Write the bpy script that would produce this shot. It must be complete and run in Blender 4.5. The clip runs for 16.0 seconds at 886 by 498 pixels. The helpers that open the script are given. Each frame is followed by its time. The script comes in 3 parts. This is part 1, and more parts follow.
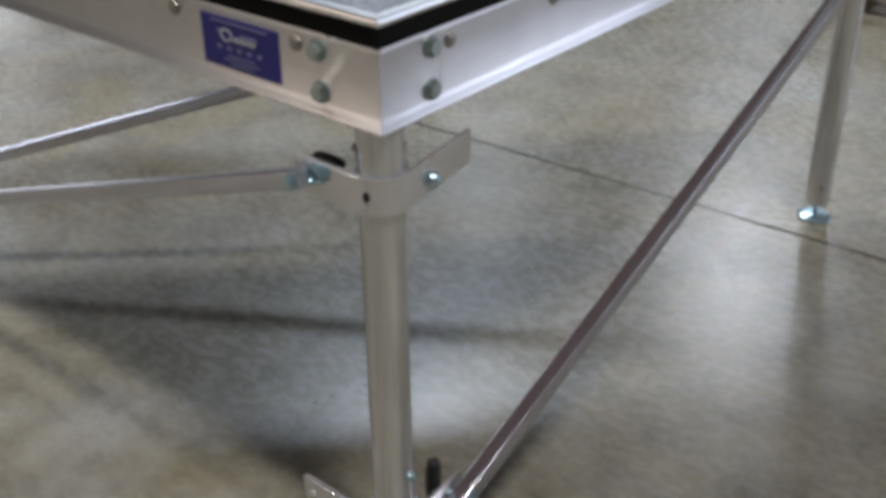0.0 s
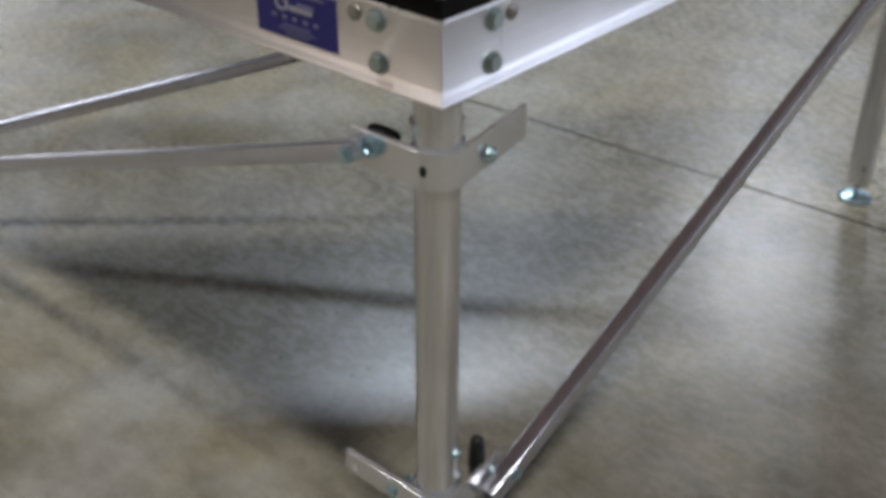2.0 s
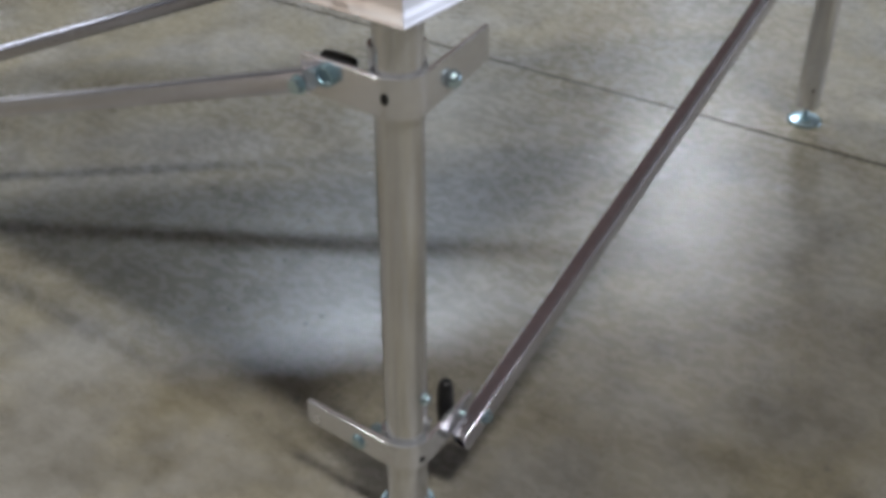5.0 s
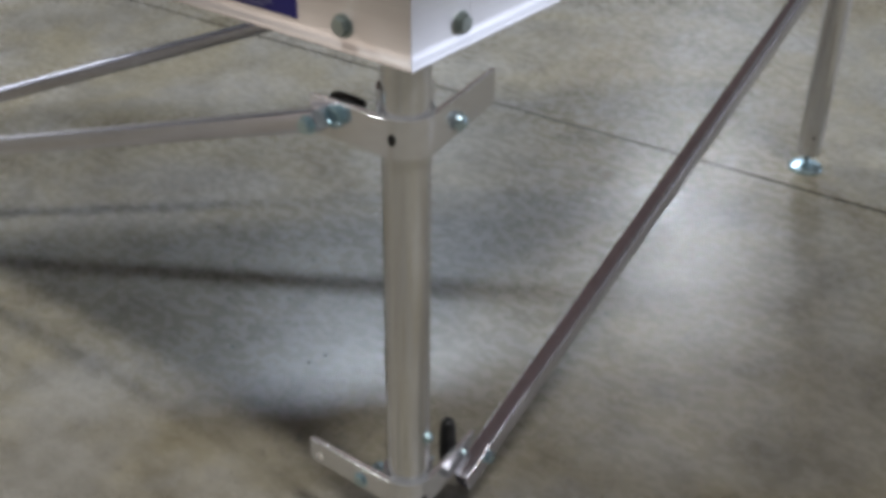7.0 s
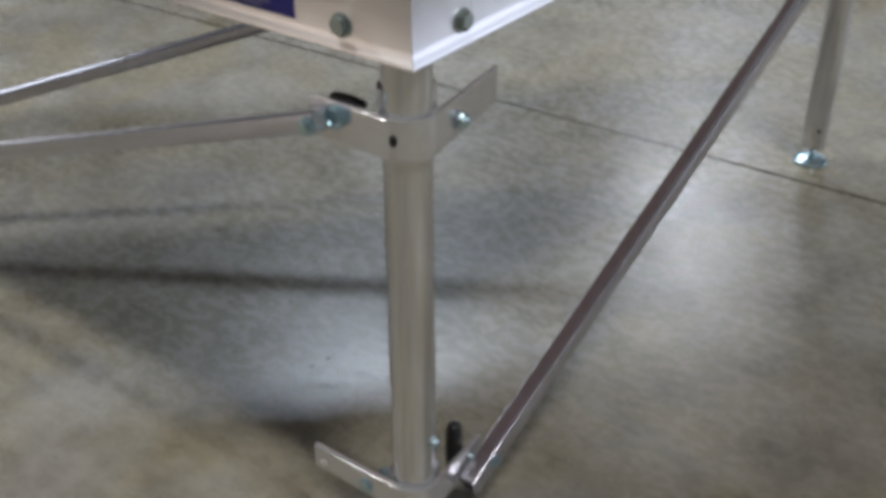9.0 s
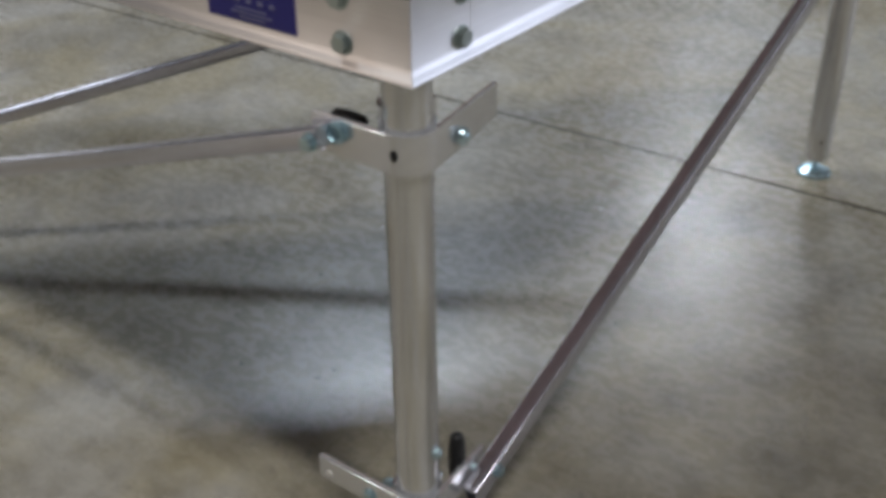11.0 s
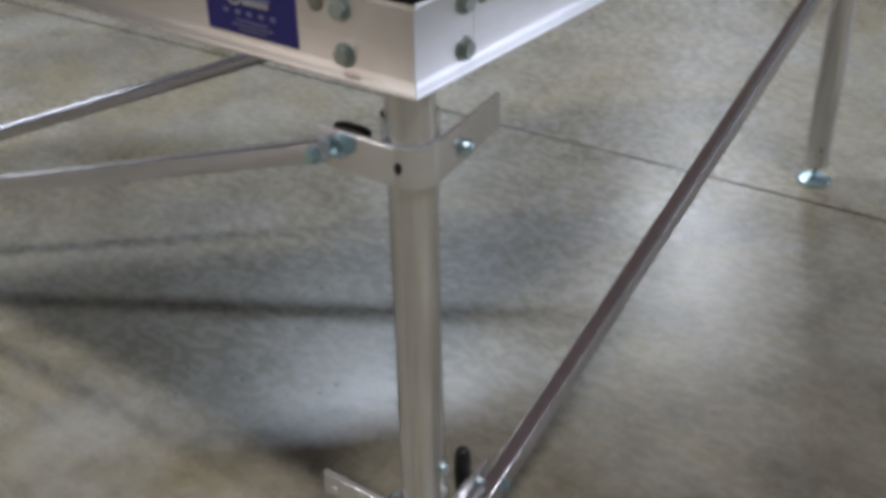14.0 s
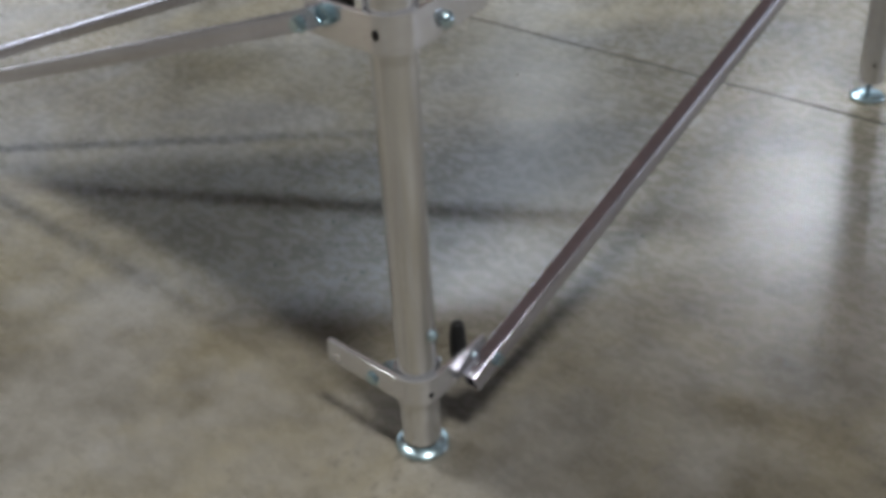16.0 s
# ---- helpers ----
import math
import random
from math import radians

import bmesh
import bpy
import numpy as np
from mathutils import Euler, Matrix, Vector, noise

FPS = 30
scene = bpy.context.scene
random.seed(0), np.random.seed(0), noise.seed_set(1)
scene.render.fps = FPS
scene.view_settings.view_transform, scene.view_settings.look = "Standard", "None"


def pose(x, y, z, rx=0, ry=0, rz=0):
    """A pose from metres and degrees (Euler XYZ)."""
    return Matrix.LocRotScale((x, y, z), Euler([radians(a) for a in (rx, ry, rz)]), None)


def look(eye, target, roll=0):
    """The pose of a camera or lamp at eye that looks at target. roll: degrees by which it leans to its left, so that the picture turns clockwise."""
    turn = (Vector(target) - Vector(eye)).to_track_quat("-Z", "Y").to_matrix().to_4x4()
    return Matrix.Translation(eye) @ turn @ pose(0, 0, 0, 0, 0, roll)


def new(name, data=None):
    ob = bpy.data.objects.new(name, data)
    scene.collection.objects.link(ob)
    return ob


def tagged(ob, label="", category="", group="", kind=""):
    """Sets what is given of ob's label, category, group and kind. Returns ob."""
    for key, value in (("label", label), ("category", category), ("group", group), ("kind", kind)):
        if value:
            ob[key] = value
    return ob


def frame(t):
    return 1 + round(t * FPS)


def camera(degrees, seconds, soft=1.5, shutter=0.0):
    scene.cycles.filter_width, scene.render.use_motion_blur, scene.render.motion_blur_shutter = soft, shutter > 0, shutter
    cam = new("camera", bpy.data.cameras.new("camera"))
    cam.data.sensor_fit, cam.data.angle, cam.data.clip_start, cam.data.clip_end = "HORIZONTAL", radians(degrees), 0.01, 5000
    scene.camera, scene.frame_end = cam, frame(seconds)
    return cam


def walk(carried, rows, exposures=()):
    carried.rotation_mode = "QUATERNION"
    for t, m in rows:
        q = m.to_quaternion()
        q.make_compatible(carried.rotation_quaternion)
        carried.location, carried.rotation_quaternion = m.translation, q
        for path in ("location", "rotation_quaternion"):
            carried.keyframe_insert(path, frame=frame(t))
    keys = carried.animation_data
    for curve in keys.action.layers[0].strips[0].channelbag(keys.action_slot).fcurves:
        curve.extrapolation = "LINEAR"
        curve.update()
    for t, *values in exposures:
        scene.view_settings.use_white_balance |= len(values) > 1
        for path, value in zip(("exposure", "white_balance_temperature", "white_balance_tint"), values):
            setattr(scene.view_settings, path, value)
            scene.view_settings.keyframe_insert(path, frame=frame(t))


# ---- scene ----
cam = camera(43.4, 16.0, soft=4.8)
PATH = [
    (0, (0.657, -0.69, 0.983), (-0.465, 0.642, 0.0), -0.6),
    (0.5, (0.627, -0.692, 0.981), (-0.504, 0.644, 0.014), 0.1),
    (1, (0.636, -0.703, 0.989), (-0.512, 0.632, 0.039), 0.2),
    (1.5, (0.637, -0.709, 0.989), (-0.501, 0.632, 0.036), 0.4),
    (2, (0.616, -0.702, 0.979), (-0.508, 0.594, -0.05), 0.2),
    (2.5, (0.569, -0.674, 0.94), (-0.432, 0.634, -0.194), 1.3),
    (3, (0.524, -0.659, 0.913), (-0.427, 0.667, -0.242), 1.1),
    (3.5, (0.518, -0.659, 0.907), (-0.428, 0.675, -0.244), 1.1),
    (4, (0.53, -0.665, 0.917), (-0.425, 0.669, -0.227), 0.8),
    (6.5, (0.571, -0.704, 0.939), (-0.461, 0.652, -0.108), 0.0),
    (7, (0.563, -0.698, 0.939), (-0.457, 0.67, -0.105), 0.7),
    (7.5, (0.559, -0.695, 0.938), (-0.464, 0.668, -0.108), -0.4),
    (8, (0.555, -0.692, 0.934), (-0.468, 0.672, -0.112), -0.0),
    (10.5, (0.548, -0.677, 0.932), (-0.47, 0.686, -0.119), -0.6),
    (11, (0.564, -0.689, 0.942), (-0.477, 0.673, -0.089), -0.7),
    (11.5, (0.571, -0.699, 0.946), (-0.482, 0.662, -0.074), -1.0),
    (12, (0.561, -0.696, 0.945), (-0.484, 0.678, -0.065), -0.6),
    (12.5, (0.555, -0.688, 0.941), (-0.474, 0.7, -0.067), -0.5),
    (13, (0.554, -0.685, 0.941), (-0.464, 0.706, -0.072), -0.6),
    (13.5, (0.547, -0.692, 0.941), (-0.49, 0.688, -0.069), -0.9),
    (14, (0.552, -0.688, 0.938), (-0.488, 0.688, -0.074), -1.2),
    (14.5, (0.581, -0.696, 0.912), (-0.476, 0.609, -0.174), -3.0),
    (15, (0.626, -0.683, 0.905), (-0.433, 0.622, -0.179), -2.8),
    (15.5, (0.674, -0.69, 0.914), (-0.428, 0.594, -0.153), -3.9),
    (16, (0.7, -0.673, 0.895), (-0.468, 0.536, -0.19), -3.1),
]
walk(cam, [(t, look(eye, target, roll)) for t, eye, target, roll in PATH])

# ---- light ----
world = bpy.data.worlds.new("world")
world.use_nodes = True
world.node_tree.nodes["Background"].inputs[0].default_value = (0.6, 0.65, 0.75, 1)
world.node_tree.nodes["Background"].inputs[1].default_value = 0.006
scene.world = world
scene.view_settings.exposure = 0.0
CEILING = 7.0
# high-bay lamps of the hall and, last, an added weak fill: x, y, watts, colour, length and width of the lit face
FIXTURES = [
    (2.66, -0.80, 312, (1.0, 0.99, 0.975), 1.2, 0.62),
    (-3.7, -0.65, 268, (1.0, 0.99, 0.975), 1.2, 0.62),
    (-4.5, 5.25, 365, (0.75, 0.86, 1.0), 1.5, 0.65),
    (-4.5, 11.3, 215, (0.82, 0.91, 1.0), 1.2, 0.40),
    # no lamp known here: added to lift the far floor
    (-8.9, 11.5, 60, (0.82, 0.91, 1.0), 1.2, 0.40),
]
# unseen openings added to light rails, brace and far floor: wall, middle along it, width, sill, head, watts, colour
OPENINGS = [
    ("north", -4.5, 7.0, 0.0, 6.2, 110, (0.78, 0.87, 1.0)),
    ("south", -9.6, 4.2, 0.0, 4.2, 120, (1.0, 0.82, 0.70)),
    ("east", 11.5, 6.0, 0.0, 4.2, 365, (0.74, 0.81, 1.0)),
    ("west", 7.5, 6.6, 3.3, 6.1, 250, (0.85, 0.90, 1.0)),
]


# ---- materials ----
def nodes_of(name):
    m = bpy.data.materials.new(name)
    m.use_nodes = True
    return m, m.node_tree, m.node_tree.nodes["Principled BSDF"]


def add(tree, kind, **sets):
    n = tree.nodes.new(kind)
    for key, value in sets.items():
        if key in n.inputs:
            n.inputs[key].default_value = value
    return n


def ramp(tree, source, stops):
    r = tree.nodes.new("ShaderNodeValToRGB")
    els = r.color_ramp.elements
    while len(els) < len(stops):
        els.new(0.5)
    for e, (p, c) in zip(els, stops):
        e.position = p
        e.color = (*c, 1) if len(c) == 3 else c
    tree.links.new(source, r.inputs[0])
    return r


def coords(tree, scale=(1, 1, 1)):
    g = tree.nodes.new("ShaderNodeNewGeometry")
    mp = tree.nodes.new("ShaderNodeMapping")
    mp.inputs["Scale"].default_value = scale
    tree.links.new(g.outputs["Position"], mp.inputs["Vector"])
    return mp.outputs["Vector"]


def noise_tex(tree, vector, scale, detail=4.0, rough=0.55, distortion=0.0):
    n = add(tree, "ShaderNodeTexNoise", Scale=scale, Detail=detail, Roughness=rough, Distortion=distortion)
    tree.links.new(vector, n.inputs["Vector"])
    return n.outputs["Fac"]


def mixed(tree, fac, a, b, mode="MIX"):
    n = tree.nodes.new("ShaderNodeMix")
    n.data_type, n.blend_type = "RGBA", mode
    for slot, v in ((0, fac), (6, a), (7, b)):
        if isinstance(v, (int, float)):
            n.inputs[slot].default_value = v
        elif isinstance(v, tuple):
            n.inputs[slot].default_value = (*v, 1)
        else:
            tree.links.new(v, n.inputs[slot])
    return n.outputs[2]


def bumped(tree, bsdf, height, strength, distance):
    b = add(tree, "ShaderNodeBump", Strength=strength, Distance=distance)
    tree.links.new(height, b.inputs["Height"])
    tree.links.new(b.outputs["Normal"], bsdf.inputs["Normal"])
    return b


def metal(name, colour, rough, grain=(1, 1, 1), spread=0.12, relief=0.15, bare=1.0, brushed=None):
    m, t, b = nodes_of(name)
    if brushed:
        # drawn along one way: the gloss spreads across it
        b.inputs["Anisotropic"].default_value = 0.9
        way = add(t, "ShaderNodeCombineXYZ", X=brushed[0], Y=brushed[1], Z=brushed[2])
        t.links.new(way.outputs[0], b.inputs["Tangent"])
    b.inputs["Metallic"].default_value = bare
    v = coords(t, grain)
    fine = noise_tex(t, v, 1.0, 5.0, 0.6)
    wide = noise_tex(t, coords(t), 9.0, 3.0, 0.6)
    c1 = ramp(t, wide, [(0.3, tuple(c * 0.88 for c in colour)), (0.7, colour)])
    c2 = ramp(t, fine, [(0.25, (0.86, 0.86, 0.86)), (0.75, (1, 1, 1))])
    t.links.new(mixed(t, 1.0, c1.outputs[0], c2.outputs[0], "MULTIPLY"), b.inputs["Base Color"])
    r = ramp(t, fine, [(0.2, (rough - spread / 2,) * 3), (0.8, (rough + spread / 2,) * 3)])
    t.links.new(r.outputs[0], b.inputs["Roughness"])
    bumped(t, b, fine, relief, 0.0004)
    return m


def concrete():
    m, t, b = nodes_of("worn_sealed_concrete")
    v = coords(t)
    cloud = noise_tex(t, v, 2.2, 6.0, 0.62, 0.15)
    blotch = noise_tex(t, v, 9.0, 8.0, 0.66, 0.25)
    streak = noise_tex(t, coords(t, (3.0, 8.0, 3.0)), 6.0, 6.0, 0.62, 0.2)
    grit = noise_tex(t, v, 150.0, 4.0, 0.7)
    wear = noise_tex(t, coords(t, (0.8, 1.25, 1.0)), 48.0, 5.0, 0.60, 0.0)
    base = ramp(t, cloud, [(0.30, (0.150, 0.135, 0.103)), (0.50, (0.225, 0.214, 0.190)), (0.70, (0.268, 0.261, 0.248))])
    spots = ramp(t, blotch, [(0.30, (0.66, 0.65, 0.63)), (0.46, (0.98, 0.98, 0.98)), (0.68, (1.18, 1.18, 1.18))])
    c = mixed(t, 1.0, base.outputs[0], spots.outputs[0], "MULTIPLY")
    lines = ramp(t, streak, [(0.30, (0.80, 0.79, 0.78)), (0.52, (1.0, 1.0, 1.0))])
    c = mixed(t, 0.8, c, lines.outputs[0], "MULTIPLY")
    # brown tide marks and short dark scuffs
    stain = noise_tex(t, coords(t, (1.0, 0.8, 1.0)), 3.2, 6.0, 0.62, 0.5)
    tan = ramp(t, stain, [(0.40, (1.0, 1.0, 1.0)), (0.56, (0.98, 0.925, 0.75)), (0.72, (0.88, 0.79, 0.58))])
    c = mixed(t, 0.85, c, tan.outputs[0], "MULTIPLY")
    # browner and darker east of the platform, with a ragged edge
    where = add(t, "ShaderNodeVectorMath")
    where.operation = "DISTANCE"
    where.inputs[1].default_value = (0.55, 0.45, 0.0)
    t.links.new(v, where.inputs[0])
    edge = t.nodes.new("ShaderNodeMath")
    edge.operation = "MULTIPLY_ADD"
    edge.inputs[1].default_value = 0.9
    t.links.new(stain, edge.inputs[0])
    t.links.new(where.outputs["Value"], edge.inputs[2])
    brown_patch = ramp(t, edge.outputs[0], [(0.55, (0.82, 0.78, 0.70)), (0.95, (1.0, 1.0, 1.0))])
    c = mixed(t, 0.85, c, brown_patch.outputs[0], "MULTIPLY")
    # worn dents and short curved scuffs, thick in some patches and rare in others
    dent = noise_tex(t, coords(t, (1.0, 0.75, 1.0)), 80.0, 2.5, 0.55, 0.3)
    crowd = ramp(t, noise_tex(t, v, 5.0, 3.0, 0.6), [(0.40, (0.0,) * 3), (0.66, (0.16,) * 3)])
    deeper = t.nodes.new("ShaderNodeMath")
    deeper.operation = "SUBTRACT"
    t.links.new(dent, deeper.inputs[0])
    t.links.new(crowd.outputs[0], deeper.inputs[1])
    marks = ramp(t, deeper.outputs[0], [(0.22, (0.50, 0.48, 0.46)), (0.33, (1.0, 1.0, 1.0))])
    c = mixed(t, 0.75, c, marks.outputs[0], "MULTIPLY")
    grains = ramp(t, grit, [(0.2, (0.82, 0.82, 0.82)), (0.5, (1.0, 1.0, 1.0)), (0.85, (1.08, 1.08, 1.08))])
    c = mixed(t, 0.7, c, grains.outputs[0], "MULTIPLY")
    # small dark pits
    pits = add(t, "ShaderNodeTexVoronoi", Scale=20.0)
    t.links.new(v, pits.inputs["Vector"])
    pit = ramp(t, pits.outputs["Distance"], [(0.025, (0.30, 0.29, 0.28)), (0.06, (1, 1, 1))])
    patch = ramp(t, blotch, [(0.54, (0, 0, 0)), (0.64, (1, 1, 1))])
    c = mixed(t, patch.outputs[0], c, mixed(t, 0.7, c, pit.outputs[0], "MULTIPLY"))
    t.links.new(c, b.inputs["Base Color"])
    r = ramp(t, wear, [(0.34, (0.34,) * 3), (0.48, (0.275,) * 3), (0.66, (0.235,) * 3)])
    dull = ramp(t, deeper.outputs[0], [(0.24, (1.7,) * 3), (0.36, (1.0,) * 3)])
    t.links.new(mixed(t, 1.0, r.outputs[0], dull.outputs[0], "MULTIPLY"), b.inputs["Roughness"])
    b.inputs["Specular IOR Level"].default_value = 0.6
    b1 = bumped(t, b, grit, 0.14, 0.0006)
    b2 = add(t, "ShaderNodeBump", Strength=0.22, Distance=0.0006)
    t.links.new(ramp(t, deeper.outputs[0], [(0.22, (0.0,) * 3), (0.38, (0.9,) * 3), (0.75, (1.0,) * 3)]).outputs[0], b2.inputs["Height"])
    t.links.new(b2.outputs["Normal"], b1.inputs["Normal"])
    return m


def plain(name, colour, rough, scale=30.0, vary=0.15, relief=0.1, distance=0.001, spec=0.5):
    m, t, b = nodes_of(name)
    n = noise_tex(t, coords(t), scale, 5.0, 0.6)
    r = ramp(t, n, [(0.3, tuple(c * (1 - vary) for c in colour)), (0.7, tuple(min(1, c * (1 + vary)) for c in colour))])
    t.links.new(r.outputs[0], b.inputs["Base Color"])
    b.inputs["Roughness"].default_value = rough
    b.inputs["Specular IOR Level"].default_value = spec
    bumped(t, b, n, relief, distance)
    return m


def carpet():
    m, t, b = nodes_of("grey_carpet")
    v = coords(t)
    n = noise_tex(t, v, 300.0, 3.0, 0.75)
    w = noise_tex(t, v, 60.0, 4.0, 0.7)
    r = ramp(t, n, [(0.34, (0.10, 0.11, 0.13)), (0.66, (0.36, 0.39, 0.44))])
    s = ramp(t, w, [(0.3, (0.72, 0.72, 0.74)), (0.7, (1.15, 1.15, 1.15))])
    t.links.new(mixed(t, 1.0, r.outputs[0], s.outputs[0], "MULTIPLY"), b.inputs["Base Color"])
    b.inputs["Roughness"].default_value = 0.95
    bumped(t, b, n, 0.8, 0.002)
    return m


def plywood():
    m, t, b = nodes_of("film_faced_plywood")
    v = coords(t, (2, 26, 26))
    n = noise_tex(t, v, 3.0, 6.0, 0.6, 0.4)
    r = ramp(t, n, [(0.3, (0.24, 0.115, 0.098)), (0.7, (0.32, 0.150, 0.130))])
    t.links.new(r.outputs[0], b.inputs["Base Color"])
    b.inputs["Roughness"].default_value = 0.55
    return m


def pine():
    m, t, b = nodes_of("pale_pine")
    n = noise_tex(t, coords(t, (3, 60, 60)), 1.5, 6.0, 0.6, 0.5)
    r = ramp(t, n, [(0.3, (0.36, 0.22, 0.09)), (0.7, (0.55, 0.38, 0.18))])
    t.links.new(r.outputs[0], b.inputs["Base Color"])
    b.inputs["Roughness"].default_value = 0.7
    bumped(t, b, n, 0.3, 0.002)
    return m


M_CONCRETE = concrete()
M_JOINT = plain("dirty_joint", (0.012, 0.011, 0.010), 0.9, 60, spec=0.1)
M_FRAME = metal("mill_aluminium_extrusion", (0.85, 0.84, 0.85), 0.35, (3, 3, 700), 0.08, 0.10, 0.90, (0, 0, 1))
M_TRIM = metal("bright_aluminium_trim", (0.93, 0.93, 0.94), 0.28, (12, 12, 200), 0.10, 0.05)
M_TUBE = metal("drawn_aluminium_tube", (0.85, 0.855, 0.875), 0.15, (150, 150, 2), 0.08, 0.05, 0.85)
M_BRACE = metal("bright_aluminium_tube", (0.76, 0.76, 0.86), 0.16, (60, 60, 60), 0.04, 0.0, 0.91)
M_BRACKET = metal("brushed_aluminium_bar", (0.88, 0.885, 0.92), 0.18, (60, 60, 240), 0.05, 0.008, 0.78)
M_ZINC = metal("blue_zinc_plate", (0.58, 0.76, 0.83), 0.24, (90, 90, 90), 0.08, 0.02, 0.88)
M_RAIL_BOLT = metal("tarnished_zinc_bolt", (0.46, 0.53, 0.52), 0.34, (90, 90, 90), 0.12, 0.1, 0.85)
M_RIVET = metal("dull_steel_rivet", (0.42, 0.40, 0.36), 0.42, (90, 90, 90), 0.12, 0.1)
M_BLACK = plain("black_rubber_strip", (0.004, 0.004, 0.0045), 0.75, 120, 0.2, 0.1, 0.0005, 0.15)
M_KNOB = plain("black_moulded_plastic", (0.010, 0.010, 0.011), 0.45, 200, 0.2, 0.1, 0.0005, 0.4)
M_PLUG = metal("blued_steel", (0.30, 0.46, 0.54), 0.24, (90, 90, 90), 0.1, 0.05, 0.7)
M_HOLE = plain("dark_hole", (0.012, 0.012, 0.012), 0.9, 60)
M_CARPET = carpet()
M_PLY = plywood()
M_LABEL = plain("blue_printed_sticker", (0.022, 0.020, 0.230), 0.5, 25, 0.06, 0.02)
M_PRINT = plain("white_print", (0.50, 0.50, 0.58), 0.45, 90, 0.10, 0.02)
M_PRINT_DIM = plain("pale_blue_print", (0.22, 0.22, 0.42), 0.45, 90, 0.10, 0.02)
M_PINE = pine()
M_WALL = plain("painted_block_wall", (0.26, 0.26, 0.27), 0.7, 4, 0.08, 0.1, 0.004)
M_ROOF = plain("roof_deck", (0.12, 0.12, 0.125), 0.6, 3, 0.10, 0.1, 0.004)
M_GRIT = plain("pale_grit", (0.75, 0.73, 0.68), 0.7, 200)
M_FIXTURE = plain("white_enamel", (0.75, 0.75, 0.73), 0.4, 20)


# ---- mesh helpers ----
def part(name, bm, material, parent=None, label="", smooth=30):
    me = bpy.data.meshes.new(name)
    bmesh.ops.recalc_face_normals(bm, faces=bm.faces)
    for e in bm.edges:
        e.smooth = len(e.link_faces) == 2 and e.calc_face_angle(3.0) < radians(smooth)
    for f in bm.faces:
        f.smooth = True
    bm.to_mesh(me)
    bm.free()
    me.materials.append(material)
    ob = new(name, me)
    ob.parent = parent
    if label:
        ob["label"] = label
    return ob


def box(x0, y0, z0, x1, y1, z1, bevel=0.0, segments=2):
    bm = bmesh.new()
    bmesh.ops.create_cube(bm, size=1)
    bmesh.ops.transform(bm, matrix=Matrix.Translation(((x0 + x1) / 2, (y0 + y1) / 2, (z0 + z1) / 2)) @ Matrix.Diagonal((x1 - x0, y1 - y0, z1 - z0, 1)), verts=bm.verts)
    if bevel:
        bmesh.ops.bevel(bm, geom=bm.edges, offset=bevel, segments=segments, affect="EDGES")
    return bm


def lathe(profile, steps=32, m=Matrix()):
    """A closed solid of revolution about z, from (radius, z) pairs; radius 0 at the ends closes it."""
    bm = bmesh.new()
    rings = []
    for r, z in profile:
        if r <= 0:
            rings.append([bm.verts.new((0, 0, z))])
        else:
            rings.append([bm.verts.new((r * math.cos(2 * math.pi * i / steps), r * math.sin(2 * math.pi * i / steps), z)) for i in range(steps)])
    for a, b in zip(rings, rings[1:]):
        for i in range(steps):
            j = (i + 1) % steps
            if len(a) == 1:
                bm.faces.new((a[0], b[i], b[j]))
            elif len(b) == 1:
                bm.faces.new((a[i], a[j], b[0]))
            else:
                bm.faces.new((a[i], a[j], b[j], b[i]))
    bmesh.ops.transform(bm, matrix=m, verts=bm.verts)
    return bm


def prism(outline, z0, z1, m=Matrix(), bevel=0.0):
    """An outline of (x, y) drawn up from z0 to z1."""
    bm = bmesh.new()
    lo = [bm.verts.new((x, y, z0)) for x, y in outline]
    hi = [bm.verts.new((x, y, z1)) for x, y in outline]
    n = len(outline)
    bm.faces.new(lo[::-1])
    bm.faces.new(hi)
    for i in range(n):
        bm.faces.new((lo[i], lo[(i + 1) % n], hi[(i + 1) % n], hi[i]))
    if bevel:
        bmesh.ops.bevel(bm, geom=[e for e in bm.edges if abs(e.verts[0].co.z - e.verts[1].co.z) < 1e-6], offset=bevel, segments=2, affect="EDGES")
    bmesh.ops.transform(bm, matrix=m, verts=bm.verts)
    return bm


def along(a, b, up=(0, 0, 1)):
    """A pose at a whose z axis runs to b; x stays level."""
    a, b = Vector(a), Vector(b)
    z = (b - a).normalized()
    x = Vector(up).cross(z).normalized()
    y = z.cross(x)
    m = Matrix((x, y, z)).transposed().to_4x4()
    m.translation = a
    return m


def facing(at, normal):
    """A pose at a point whose z axis is the normal."""
    m = Vector(normal).to_track_quat("Z", "Y").to_matrix().to_4x4()
    m.translation = at
    return m


def hex_bolt(at, normal, parent, flats=0.013, height=0.0055, washer=True, material=None, spin=0.0, name="bolt"):
    r = flats / math.sqrt(3)
    m = facing(at, normal) @ pose(0, 0, 0, 0, 0, spin)
    bm = prism([(r * math.cos(math.pi * i / 3), r * math.sin(math.pi * i / 3)) for i in range(6)], 0.0012, height, m, 0.0006)
    if washer:
        w = lathe([(0, 0), (flats * 0.74, 0), (flats * 0.74, 0.0011), (flats * 0.70, 0.0015), (0, 0.0015)], 20, m)
        tmp = bpy.data.meshes.new("washer")
        w.to_mesh(tmp)
        w.free()
        bm.from_mesh(tmp)
        bpy.data.meshes.remove(tmp)
    return part(name, bm, material or M_ZINC, parent)


